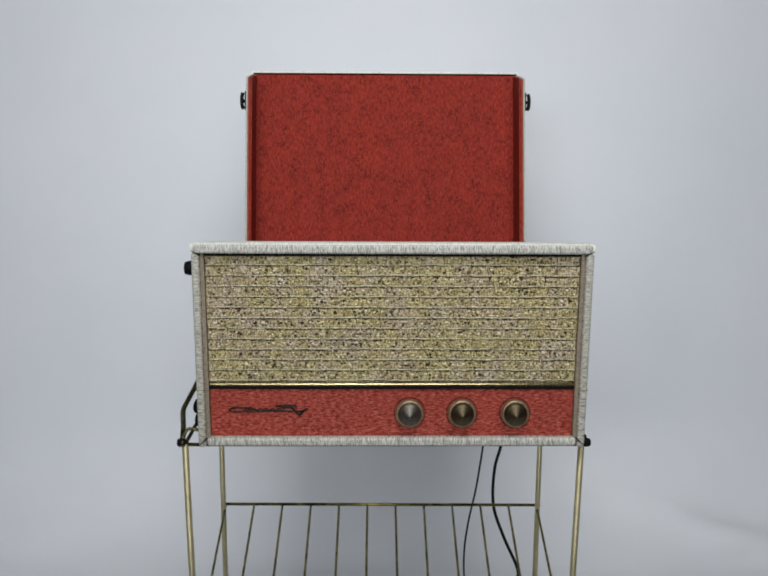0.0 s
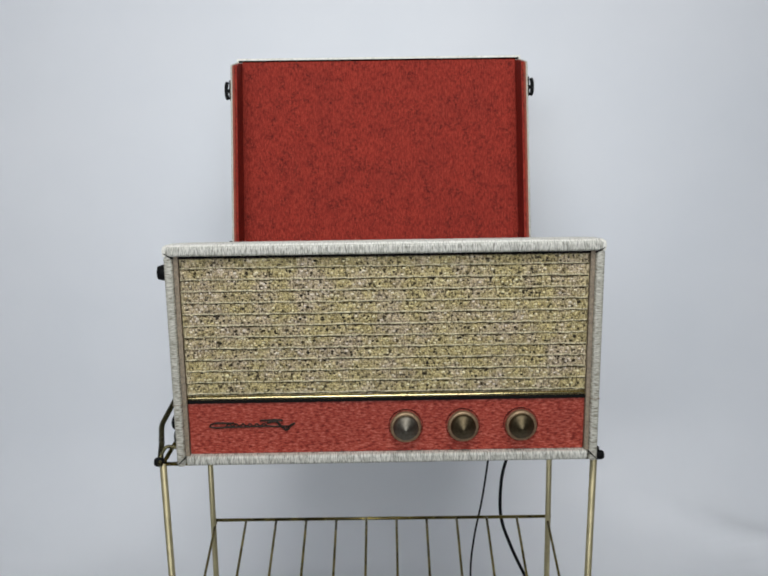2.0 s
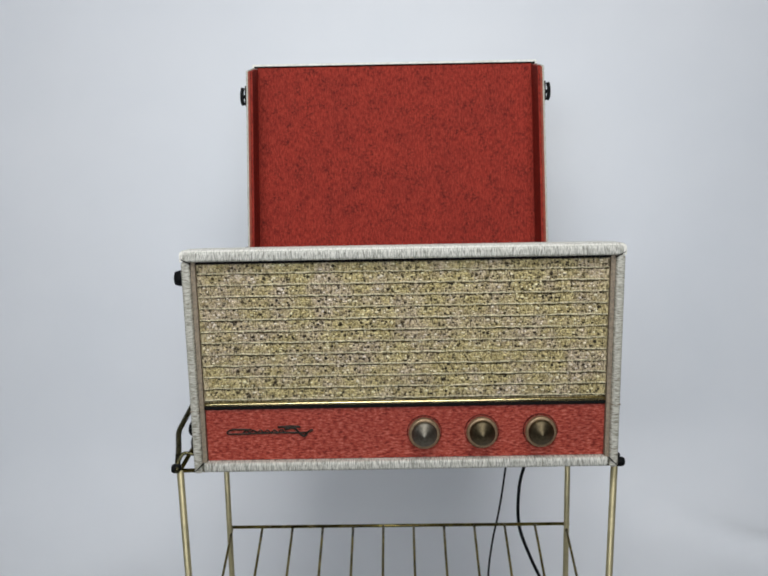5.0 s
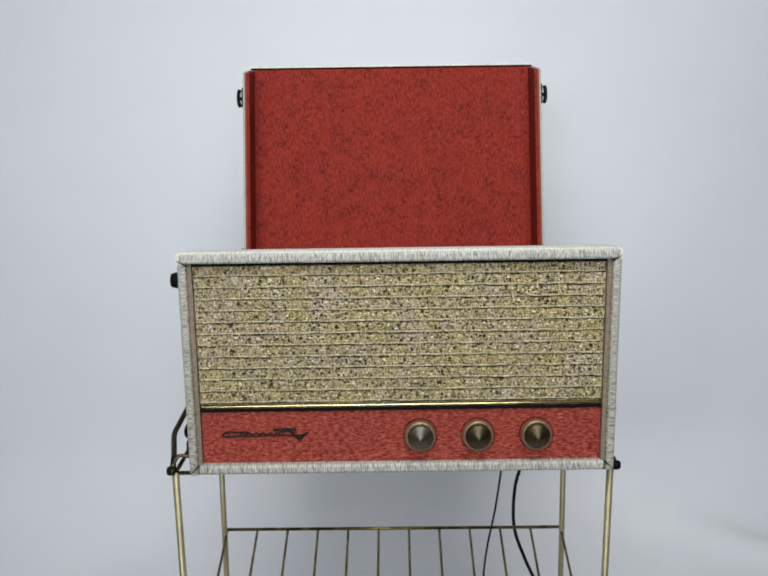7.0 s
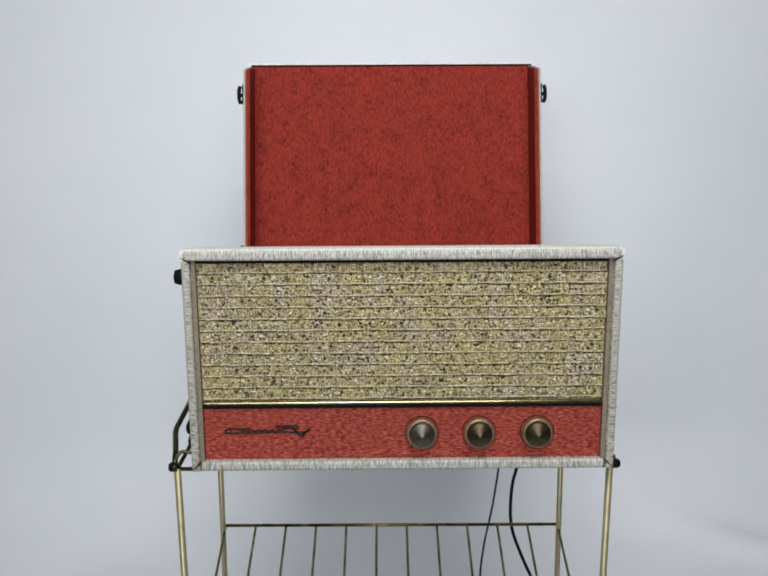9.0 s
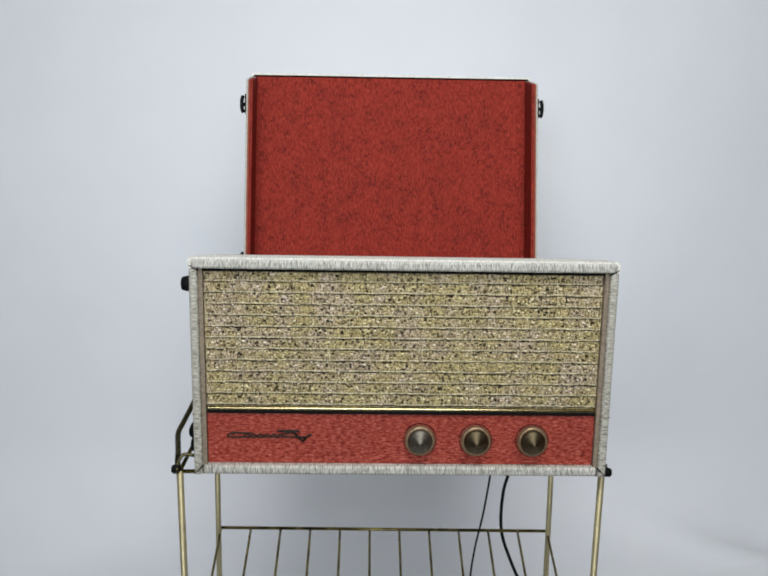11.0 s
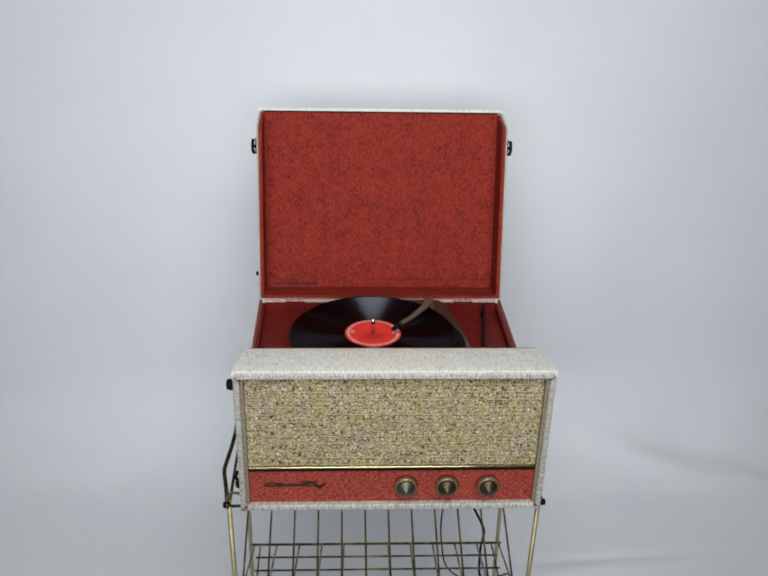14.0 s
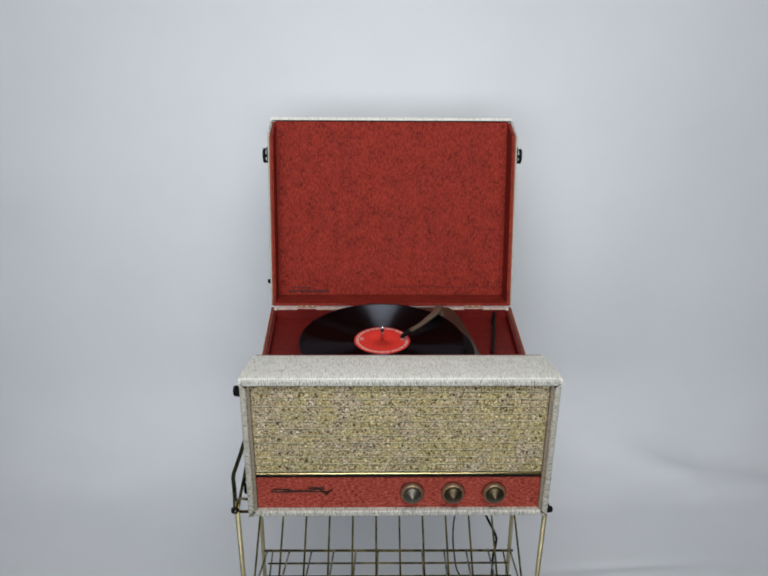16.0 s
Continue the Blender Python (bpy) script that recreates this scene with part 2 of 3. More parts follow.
def slab(outline, axis, a, b, bevel=0.0):
    """A plate of the outline in the two other axes, from a to b along the axis."""
    bm = bmesh.new()
    def at(p, q):
        return Vector({"x": (q, p[0], p[1]), "y": (p[0], q, p[1]), "z": (p[0], p[1], q)}[axis])
    lo = [bm.verts.new(at(p, a)) for p in outline]
    hi = [bm.verts.new(at(p, b)) for p in outline]
    bm.faces.new(lo)
    bm.faces.new(hi[::-1])
    k = len(outline)
    for i in range(k):
        bm.faces.new((lo[i], hi[i], hi[(i + 1) % k], lo[(i + 1) % k]))
    if bevel:
        bmesh.ops.bevel(bm, geom=bm.edges[:], offset=bevel, segments=2, affect="EDGES", profile=0.5)
    return bm


def lathe(profile, axis="z", seg=48, bm=None, shift=(0, 0, 0)):
    """Turns a profile of (radius, height) about an axis."""
    bm = bm or bmesh.new()
    rings = []
    for r, h in profile:
        ring = []
        for i in range(seg if r > 1e-6 else 1):
            a = 2 * math.pi * i / seg
            p, q = r * math.cos(a), r * math.sin(a)
            co = {"z": (p, q, h), "y": (p, h, q), "x": (h, p, q)}[axis]
            ring.append(bm.verts.new(Vector(co) + Vector(shift)))
        rings.append(ring)
    for a, b in zip(rings, rings[1:]):
        for i in range(seg):
            j = (i + 1) % seg
            f = [a[i % len(a)], a[j % len(a)], b[j % len(b)], b[i % len(b)]]
            f = list(dict.fromkeys(f))
            if len(f) > 2:
                bm.faces.new(f)
    return bm


def curve_points(pts, steps=8):
    """A smooth line through the points (Catmull-Rom)."""
    p = [Vector(q) for q in pts]
    p = [p[0] * 2 - p[1], *p, p[-1] * 2 - p[-2]]
    out = []
    for i in range(1, len(p) - 2):
        for k in range(steps):
            t = k / steps
            out.append(0.5 * ((2 * p[i]) + (p[i + 1] - p[i - 1]) * t + (2 * p[i - 1] - 5 * p[i] + 4 * p[i + 1] - p[i + 2]) * t * t
                              + (3 * p[i] - p[i - 1] - 3 * p[i + 1] + p[i + 2]) * t ** 3))
    return out + [p[-2]]


def tube(pts, r, seg=10, bm=None, flat=1.0, radii=None, square=1.0):
    """A rod along a line; flat squashes its height, square above 1 makes its section boxier."""
    bm = bm or bmesh.new()
    pts = [Vector(p) for p in pts]
    rings, side = [], None
    for i, p in enumerate(pts):
        d = (pts[min(i + 1, len(pts) - 1)] - pts[max(i - 1, 0)]).normalized()
        ref = Vector((0, 0, 1)) if abs(d.z) < 0.95 else Vector((0, 1, 0))
        if side is None:
            side = d.cross(ref).normalized()
        else:
            side = (side - d * side.dot(d)).normalized()
        up = side.cross(d).normalized()
        rad = radii[i] if radii else r
        ring = []
        for k in range(seg):
            a = 2 * math.pi * k / seg
            c, s = math.cos(a), math.sin(a)
            c, s = math.copysign(abs(c) ** (1 / square), c), math.copysign(abs(s) ** (1 / square), s)
            ring.append(bm.verts.new(p + side * (rad * c) + up * (rad * flat * s)))
        rings.append(ring)
    for a, b in zip(rings, rings[1:]):
        for k in range(seg):
            bm.faces.new((a[k], a[(k + 1) % seg], b[(k + 1) % seg], b[k]))
    bm.faces.new(rings[0])
    bm.faces.new(rings[-1][::-1])
    return bm


# ---- the setting ----
def fold(x, t):
    """Soft creases of the cloth, strongest where the wall part meets the ground part; t runs up the wall from the foot."""
    near = math.exp(-(t / 0.20) ** 2)
    f = 0.005 * noise.noise((x * 1.4, t * 1.1, 3.0)) + 0.0036 * noise.noise((x * 5.0, t * 4.0 + x, 5.0)) + 0.0011 * noise.noise((x * 13.0, t * 11.0, 2.0))
    f += near * 0.018 * noise.noise((x * 4.2 + t * 3.0, t * 6.5 - x * 1.5, 7.0))
    f += near * 0.009 * (0.5 - abs(noise.noise((x * 3.1 - t * 4.0, t * 5.0 + x * 2.0, 1.0))))
    for cx, ct, wx, wt, h in ((0.74, -0.03, 0.10, 0.034, 0.022), (0.93, -0.07, 0.16, 0.045, 0.014), (0.58, 0.04, 0.12, 0.06, -0.006), (0.60, 0.05, 0.10, 0.024, 0.005), (0.80, -0.10, 0.10, 0.02, 0.010), (-0.80, 0.05, 0.22, 0.06, 0.016), (0.46, -0.40, 0.10, 0.012, 0.006), (0.66, -0.385, 0.16, 0.018, 0.003), (0.52, -0.36, 0.2, 0.012, -0.006)):
        f += h * math.exp(-((x - cx) / wx) ** 2 - ((t - ct - (-0.35 if ct > -0.1 else 0.05) * (x - cx)) / wt) ** 2)
    return f


def build_backdrop():
    wall_y, radius, half, base = 0.88, 0.26, 1.95, FLOOR + 0.006
    bm = bmesh.new()
    cols, grid = 230, []
    quarter = radius * math.pi / 2
    steps = [-0.98 + 0.01 * i for i in range(96)] + [-0.02 + (quarter + 0.04) * i / 24 for i in range(24)] + [quarter + 0.02 + 0.02 * i for i in range(30)] + [quarter + 0.62 + 0.08 * i for i in range(20)]
    for d in steps:
        if d < 0:
            y, z, ny, nz = wall_y - radius + d, base, 0.0, 1.0
        elif d < quarter:
            a = d / radius
            y, z, ny, nz = wall_y - radius + radius * math.sin(a), base + radius * (1 - math.cos(a)), -math.sin(a), math.cos(a)
        else:
            y, z, ny, nz = wall_y, base + radius + d - quarter, -1.0, 0.0
        line = []
        for i in range(cols + 1):
            x = -half + 2 * half * i / cols
            h = fold(x, d - 0.15)
            h = max(h, -0.004) if d < 0 else h
            line.append(bm.verts.new((x, y + ny * h, z + nz * h)))
        grid.append(line)
    for a, b in zip(grid, grid[1:]):
        for i in range(cols):
            bm.faces.new((a[i], a[i + 1], b[i + 1], b[i]))
    ob = part("backdrop", bm, M_CLOTH, smooth=True)
    sol = ob.modifiers.new("cloth thickness", "SOLIDIFY")
    sol.thickness, sol.offset = 0.002, -1
    tagged(ob, "white cloth backdrop hanging behind and sweeping under the stand", "backdrop", kind="structure")


def build_room():
    for name, b in (("floor", (-2.2, 2.2, -3.0, 1.2, FLOOR - 0.1, FLOOR - 0.012)), ("ceiling", (-2.2, 2.2, -3.0, 1.2, 2.72, 2.8)),
                    ("wall_north", (-2.2, 2.2, 1.1, 1.2, FLOOR - 0.012, 2.72)), ("wall_south", (-2.2, 2.2, -3.0, -2.9, FLOOR - 0.012, 2.72)),
                    ("wall_west", (-2.2, -2.1, -2.9, 1.1, FLOOR - 0.012, 2.72)), ("wall_east", (2.1, 2.2, -2.9, 1.1, FLOOR - 0.012, 2.72))):
        tagged(part(name, box(*b), {"floor": M_FLOOR, "ceiling": M_CEIL}.get(name, M_WALL)), {"floor": "plain dark wooden ", "ceiling": "plain white painted "}.get(name, "plain grey painted ") + name.split("_")[0], name.split("_")[0], kind="structure")


build_backdrop()
build_room()

# ---- the record player ----
W = 0.2425            # half width of the case
FRONT, SHELF_BACK, BACK = -0.034, 0.057, 0.457
LEAN = -0.015         # how far the front comes forward towards its foot
TAPER = 0.0135        # share of its width that the front loses down to its foot
BOTTOM, TOP, RIM, DECK = 0.6420, 0.8955, 0.770, 0.752
REC = Vector((-0.0225, 0.265, 0.800))
TURN = pose(0, -0.03, 0, 0, 0, -1.1) @ pose(0, 0.03, 0)   # player and stand stand a little askew to the cloth


def build_case(player):
    wall = [(FRONT + 0.019, BOTTOM + 0.002), (FRONT + 0.006, TOP - 0.0125), (0.0, TOP - 0.0145), (0.040, 0.842), (SHELF_BACK + 0.038, RIM), (BACK, RIM), (BACK, BOTTOM + 0.002)]
    for s in (-1, 1):
        part("side_panel", slab(wall, "x", s * (W - 0.006), s * W, 0.0015), M_TWEED_SHADED, player, "cream tweed vinyl side panel")
        inner = [(SHELF_BACK + 0.042, DECK), (SHELF_BACK + 0.042, RIM - 0.002), (BACK - 0.007, RIM - 0.002), (BACK - 0.007, DECK)]
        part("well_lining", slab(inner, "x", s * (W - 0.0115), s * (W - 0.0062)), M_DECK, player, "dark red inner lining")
        part("rim_edge", box(*sorted((s * (W - 0.0058), s * (W - 0.0010))), SHELF_BACK + 0.040, BACK - 0.001, RIM + 0.0003, RIM + 0.003, 0.0009), M_EDGE, player, "orange-red rim edge")
    part("back_panel", box(-W + 0.0062, W - 0.0062, BACK - 0.006, BACK - 0.0003, BOTTOM + 0.002, RIM - 0.001, 0.001), M_TWEED_LIT, player)
    part("back_rim", box(-W + 0.012, W - 0.012, BACK - 0.0075, BACK - 0.001, RIM - 0.0006, RIM + 0.0032, 0.0008), M_RIM, player, "pale hinge-side rim")
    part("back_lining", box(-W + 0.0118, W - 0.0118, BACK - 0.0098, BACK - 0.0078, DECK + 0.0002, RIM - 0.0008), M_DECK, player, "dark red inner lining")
    part("bottom_panel", box(-W + 0.0062, W - 0.0062, FRONT + 0.030, BACK - 0.0065, BOTTOM + 0.002, BOTTOM + 0.010), M_TWEED_LIT, player)
    bm = bmesh.new()
    nose = [(a, 0.0050) for a in (0, 15, 30, 45, 60, 75, 90)]
    sections = [(FRONT - 0.0004 + r * (1 - math.cos(radians(a))), W + 0.0010, TOP - 0.0121, TOP - r * (1 - math.sin(radians(a))) + 0.0002) for a, r in nose]
    sections += [(0.0, W - 0.0012, TOP - 0.0135, TOP - 0.0022), (0.035, W - 0.0070, TOP - 0.017, TOP - 0.0068), (SHELF_BACK - 0.003, W - 0.0115, TOP - 0.0205, TOP - 0.0093), (SHELF_BACK - 0.0006, W - 0.0121, TOP - 0.0205, TOP - 0.0101), (SHELF_BACK, W - 0.0125, TOP - 0.0205, TOP - 0.0115)]
    rings = [[bm.verts.new(c) for c in ((-x, y, lo), (-x - 0.0004, y, hi - 0.002), (-x + 0.003, y, hi), (x - 0.003, y, hi), (x + 0.0004, y, hi - 0.002), (x, y, lo))] for y, x, lo, hi in sections]
    for a, b in zip(rings, rings[1:]):
        for i in range(6):
            bm.faces.new((a[i], a[(i + 1) % 6], b[(i + 1) % 6], b[i]))
    bm.faces.new(rings[0])
    bm.faces.new(rings[-1][::-1])
    shelf = part("shelf", bm, M_TWEED_LIT, player, "cream tweed vinyl front shelf", True)
    shelf.data.set_sharp_from_angle(angle=radians(50))
    part("shelf_edge", box(-W + 0.0155, W - 0.0155, SHELF_BACK + 0.0004, SHELF_BACK + 0.0026, TOP - 0.0195, TOP - 0.0107, 0.0006), M_EDGE, player)
    part("well_front", slab([(SHELF_BACK - 0.0005, TOP - 0.0210), (SHELF_BACK + 0.040, RIM), (SHELF_BACK + 0.040, DECK - 0.01), (SHELF_BACK - 0.006, DECK - 0.01)], "x", -W + 0.0125, W - 0.0125), M_DECK, player)
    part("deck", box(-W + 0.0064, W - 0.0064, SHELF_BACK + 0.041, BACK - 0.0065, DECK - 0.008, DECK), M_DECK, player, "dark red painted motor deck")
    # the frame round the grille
    part("frame_rail", box(-W + 0.0102, W - 0.0102, FRONT, FRONT + 0.016, BOTTOM, BOTTOM + 0.0105, 0.003, 3), M_TWEED_FRONT_SHADE, player)
    # added strip: the shelf nose's dimmer front face, darkened by colour
    part("frame_rail", box(-W + 0.002, W - 0.002, FRONT - 0.0022, FRONT + 0.004, TOP - 0.0121, TOP - 0.0014, 0.0028, 3), M_TWEED_FRONT_SHADE, player)
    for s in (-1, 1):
        part("frame_stile", box(*sorted((s * (W - 0.0092), s * (W + 0.0005))), FRONT - 0.001, FRONT + 0.016, BOTTOM - 0.001, TOP - 0.0122, 0.003, 3), M_TWEED_SHADED, player)
        part("frame_return", box(*sorted((s * (W - 0.0142), s * (W - 0.0094))), FRONT + 0.004, FRONT + 0.0165, BOTTOM + 0.0107, TOP - 0.0122), M_RETURN, player, "worn brown inner edge")
        part("frame_seam", box(*sorted((s * (W - 0.0098), s * (W + 0.0008))), FRONT - 0.0013, FRONT + 0.015, 0.7140, 0.7147), M_RETURN, player)
        for (xa, za), (xb, zb) in (((-0.0106, TOP - 0.0140), (0.0008, TOP - 0.0085)), ((-0.0104, BOTTOM + 0.0112), (0.0004, BOTTOM + 0.0006))):
            part("frame_mitre", tube([(s * (W + xa), FRONT - 0.0016, za), (s * (W + (xa + xb) / 2), FRONT - 0.0018, (za + zb) / 2), (s * (W + xb), FRONT + 0.0002, zb)], 0.0009, 6, radii=[0.0011, 0.0006, 0.0004]), M_DARK, player, "dark open mitre at the frame corner", True)


GR_Y = FRONT + 0.009


def build_front(player):
    x = W - 0.0144
    rnd = random.Random(4)
    cloth_ob = part("grille", box(-x, x, GR_Y, GR_Y + 0.006, 0.7212, TOP - 0.0122, 0.001), M_GRILLE, player, "beige and olive woven grille cloth")
    # near-black strip in place of the shade in the gap under the shelf
    part("shadow_bead", box(-x, x, GR_Y - 0.004, GR_Y - 0.0004, TOP - 0.0158, TOP - 0.0122), M_DARK, player)
    rows = 12
    pitch = (TOP - 0.016 - 0.7225) / rows
    verts, faces = [], []

    def loop(cx, cz, a, h, proud):
        """One nub of yarn: a low dome with a flattened rim."""
        base = len(verts)
        for q, d in ((1.0, 0.0004), (0.72, -0.55 * proud)):
            for i in range(7):
                t = 2 * math.pi * i / 7
                verts.append((cx + a * q * math.cos(t), GR_Y + d, cz + h * q * math.sin(t)))
        verts.append((cx, GR_Y - proud, cz + 0.1 * h))
        for i in range(7):
            o = (i + 1) % 7
            faces.append((base + i, base + o, base + 7 + o, base + 7 + i))
            faces.append((base + 7 + i, base + 7 + o, base + 14))

    for k in range(rows):
        z = 0.7250 + k * pitch
        line = [Vector((-x + 0.001 + 2 * (x - 0.001) * i / 90, GR_Y - 0.0012 + rnd.uniform(-0.0003, 0.0002), z + rnd.uniform(-0.0006, 0.0006))) for i in range(91)]
        part("thread", tube(line, 0.0007, 6, radii=[rnd.uniform(0.0003, 0.0011) for _ in line]), M_YARN, cloth_ob, smooth=True)
        # dark line modelled under the pale thread for the shadow it casts
        low = [p + Vector((0, 0.0010, -0.0017)) for p in line[::3]]
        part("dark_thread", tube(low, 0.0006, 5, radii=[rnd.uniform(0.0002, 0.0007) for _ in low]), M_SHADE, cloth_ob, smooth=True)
        for sub, step in ((0.22, 0.0036), (0.41, 0.0041), (0.60, 0.0041), (0.80, 0.0036)):
            px = -x + 0.003 + rnd.uniform(0, 0.003)
            while px < x - 0.004:
                loop(px, z + sub * pitch + rnd.uniform(-0.0005, 0.0005), rnd.uniform(0.0011, 0.0022), rnd.uniform(0.0009, 0.0014), rnd.uniform(0.0005, 0.0014))
                px += step * rnd.uniform(0.65, 1.4)
        # larger beads of yarn, one about every twelve millimetres
        px = -x + 0.004 + (0.006 if k % 2 else 0.0)
        while px < x - 0.005:
            loop(px + rnd.uniform(-0.002, 0.002), z + rnd.uniform(0.40, 0.62) * pitch, rnd.uniform(0.0018, 0.0026), rnd.uniform(0.0015, 0.0021), rnd.uniform(0.0026, 0.0036))
            px += 0.0118
    slub = bmesh.new()
    vs = [slub.verts.new(v) for v in verts]
    for f in faces:
        slub.faces.new([vs[i] for i in f])
    tagged(part("slub_yarn", slub, M_SLUB, cloth_ob, "straw, cream and black yarn nubs", True), kind="stuff")
    # brass bar and red control panel
    part("trim_strip", box(-x, x, GR_Y - 0.0018, GR_Y + 0.006, 0.7172, 0.7206, 0.0012, 3), M_TRIM, player, "polished brass trim strip", True)
    # black strip painted in as the shade along the underside of the brass
    part("trim_shadow", box(-x, x, GR_Y - 0.002, GR_Y + 0.006, 0.7132, 0.7170, 0.0006), M_DARK, player)
    part("control_panel", box(-x, x, GR_Y + 0.0004, GR_Y + 0.006, BOTTOM + 0.0107, 0.7130, 0.001), M_PANEL, player, "red grained vinyl control panel")
    for kx, finish, look_of in ((0.0215, M_SPUN_LIT, "conical spun bronze knob, its bright reflection put into a paler colour"), (0.0868, M_SPUN, "conical spun bronze knob"), (0.1530, M_SPUN, "conical spun bronze knob")):
        knob = part("knob", lathe([(0, -0.0205), (0.0010, -0.0202), (0.0130, -0.0117), (0.0143, -0.0100), (0.0146, -0.004)], "y", 48), finish, player, look_of, True, pose(kx, GR_Y, 0.6830))
        part("knob_skirt", lathe([(0.0140, -0.0075), (0.0158, -0.0085), (0.0176, -0.007), (0.0180, -0.003), (0.0172, 0.0003)], "y", 48), M_SKIRT, knob, "pale brass knob skirt", True)
        part("knob_foot", lathe([(0.0192, -0.0012), (0.0196, -0.0006), (0.0196, 0.0003)], "y", 40), M_DARK, knob, "", True)
    plate = bmesh.new()
    z0, y0 = 0.6870, GR_Y - 0.0006
    tube(curve_points([(-0.176, y0, z0 + 0.0022), (-0.196, y0, z0 + 0.0026), (-0.2035, y0, z0 + 0.0002), (-0.200, y0, z0 - 0.0026), (-0.17, y0, z0 - 0.0022), (-0.14, y0, z0 - 0.0018), (-0.113, y0, z0 - 0.0024)], 6), 0.0011, 6, plate)
    tube(curve_points([(-0.186 + 0.004 * k, y0, z0 + (0.0016 if k % 2 else -0.0014)) for k in range(13)], 4), 0.00085, 6, plate)
    tube(curve_points([(-0.146, y0, z0 + 0.0048), (-0.130, y0, z0 + 0.0054), (-0.120, y0, z0 + 0.0046)], 5), 0.0013, 6, plate)
    tube(curve_points([(-0.138, y0, z0 + 0.002), (-0.128, y0, z0 + 0.0036), (-0.122, y0, z0 - 0.002), (-0.116, y0, z0 - 0.0062), (-0.111, y0, z0 - 0.0012), (-0.106, y0, z0 + 0.0012)], 5), 0.0014, 6, plate)
    part("nameplate", plate, M_SCRIPT, player, "dark metal maker's script, drawn as a plain looped bar", True)


LID_L, LID_D, LID_F = 0.341, 0.073, 0.364


def build_lid(player):
    m = pose(0, BACK - 0.0035, RIM + 0.006, -12.5)
    lid = part("lid", box(-W, W, LID_D - 0.0005, LID_D + 0.006, 0, LID_F + 0.0066, 0.0015), M_TWEED_LIT, player, "open lid covered in cream tweed vinyl", m=m)
    side = [(0, 0), (0, LID_L), (LID_D - 0.001, LID_F), (LID_D - 0.001, 0)]
    for s in (-1, 1):
        part("lid_side", slab([(b, a) for b, a in side], "x", s * (W - 0.0045), s * W, 0.001), M_TWEED_SHADED, lid)
        part("side_lining", slab([(0.0008, 0.006), (0.0008, LID_L - 0.0006), (LID_D - 0.0065, LID_F - 0.003), (LID_D - 0.0065, 0.006)], "x", s * (W - 0.0105), s * (W - 0.0047)), M_LINING, lid, "red lining")
        part("rim_strip", box(*sorted((s * (W - 0.0068), s * (W - 0.0032))), -0.0018, 0.0006, 0.002, LID_L - 0.002, 0.0006), M_EDGE, lid, "worn orange edge strip")
        latch = part("latch", box(*sorted((s * (W + 0.0002), s * (W + 0.0026))), 0.003, 0.024, LID_L - 0.056, LID_L - 0.024, 0.001), M_BLACK, lid, "blackened metal latch")
        part("latch_neck", tube([(s * (W + 0.002), 0.009, LID_L - 0.041), (s * (W + 0.0070), 0.007, LID_L - 0.041)], 0.0032, 8), M_BLACK, latch, "", True)
        part("latch_bar", tube(curve_points([(s * (W + 0.0048), 0.006, LID_L - 0.055), (s * (W + 0.0072), 0.006, LID_L - 0.048), (s * (W + 0.0076), 0.006, LID_L - 0.035), (s * (W + 0.0060), 0.006, LID_L - 0.027)], 4), 0.0031, 8), M_BLACK, latch, "", True)
    part("panel_lining", box(-W + 0.0098, W - 0.0098, LID_D - 0.006, LID_D - 0.0008, 0.0065, LID_F - 0.001, 0.0012), M_LINING, lid, "red streaked lining panel")
    part("top_bead", box(-W + 0.0045, W - 0.0045, LID_D - 0.0085, LID_D - 0.0006, LID_F - 0.0008, LID_F + 0.0008, 0.0004), M_DARK, lid, "dark top bead")
    part("hinge_wall", box(-W + 0.0047, W - 0.0047, 0.0002, LID_D - 0.0007, 0.0, 0.006), M_LINING, lid, "red lining")
    tape = plain("dark_tape", (0.095, 0.012, 0.009), 0.85, 0, 0.55, 140)
    for z0, x0, x1, h in ((0.0125, -0.212, -0.128, 0.0058), (0.0215, -0.206, -0.166, 0.0030)):
        rag = random.Random(int(z0 * 1e4))
        ns = 14
        top = [(x0 + (x1 - x0) * i / ns, z0 + h * rag.uniform(0.7, 1.1)) for i in range(ns + 1)]
        low = [(x0 + (x1 - x0) * i / ns, z0 + h * rag.uniform(-0.15, 0.2)) for i in range(ns, -1, -1)]
        part("lining_tape", slab(top + low, "y", LID_D - 0.0066, LID_D - 0.0061), tape, lid, "dark worn strip of tape")
    part("lining_crease", tube(curve_points([(0.0, LID_D - 0.0061, 0.0235), (0.08, LID_D - 0.0062, 0.0245), (0.15, LID_D - 0.0061, 0.0238), (0.222, LID_D - 0.0061, 0.0250)], 6), 0.0006, 6), tape, lid, "creased seam of the lining", True)
    part("side_stud", lathe([(0, -0.006), (0.004, -0.005), (0.005, 0.0)], "x", 14, shift=(-W, 0.006, 0.050)), M_BLACK, lid, "black stud", True)
    for hx in (-0.17, 0.165):
        hinge = part("hinge", box(hx - 0.019, hx + 0.019, BACK - 0.0125, BACK - 0.0099, RIM - 0.006, RIM + 0.0030, 0.0006), M_DECK, player, "small painted hinge")
        for k in range(3):
            part("knuckle", tube([(hx - 0.018 + k * 0.0122, BACK - 0.0045, RIM + 0.0052), (hx - 0.007 + k * 0.0122, BACK - 0.0045, RIM + 0.0052)], 0.0026, 10), M_PIN, hinge, "", True)


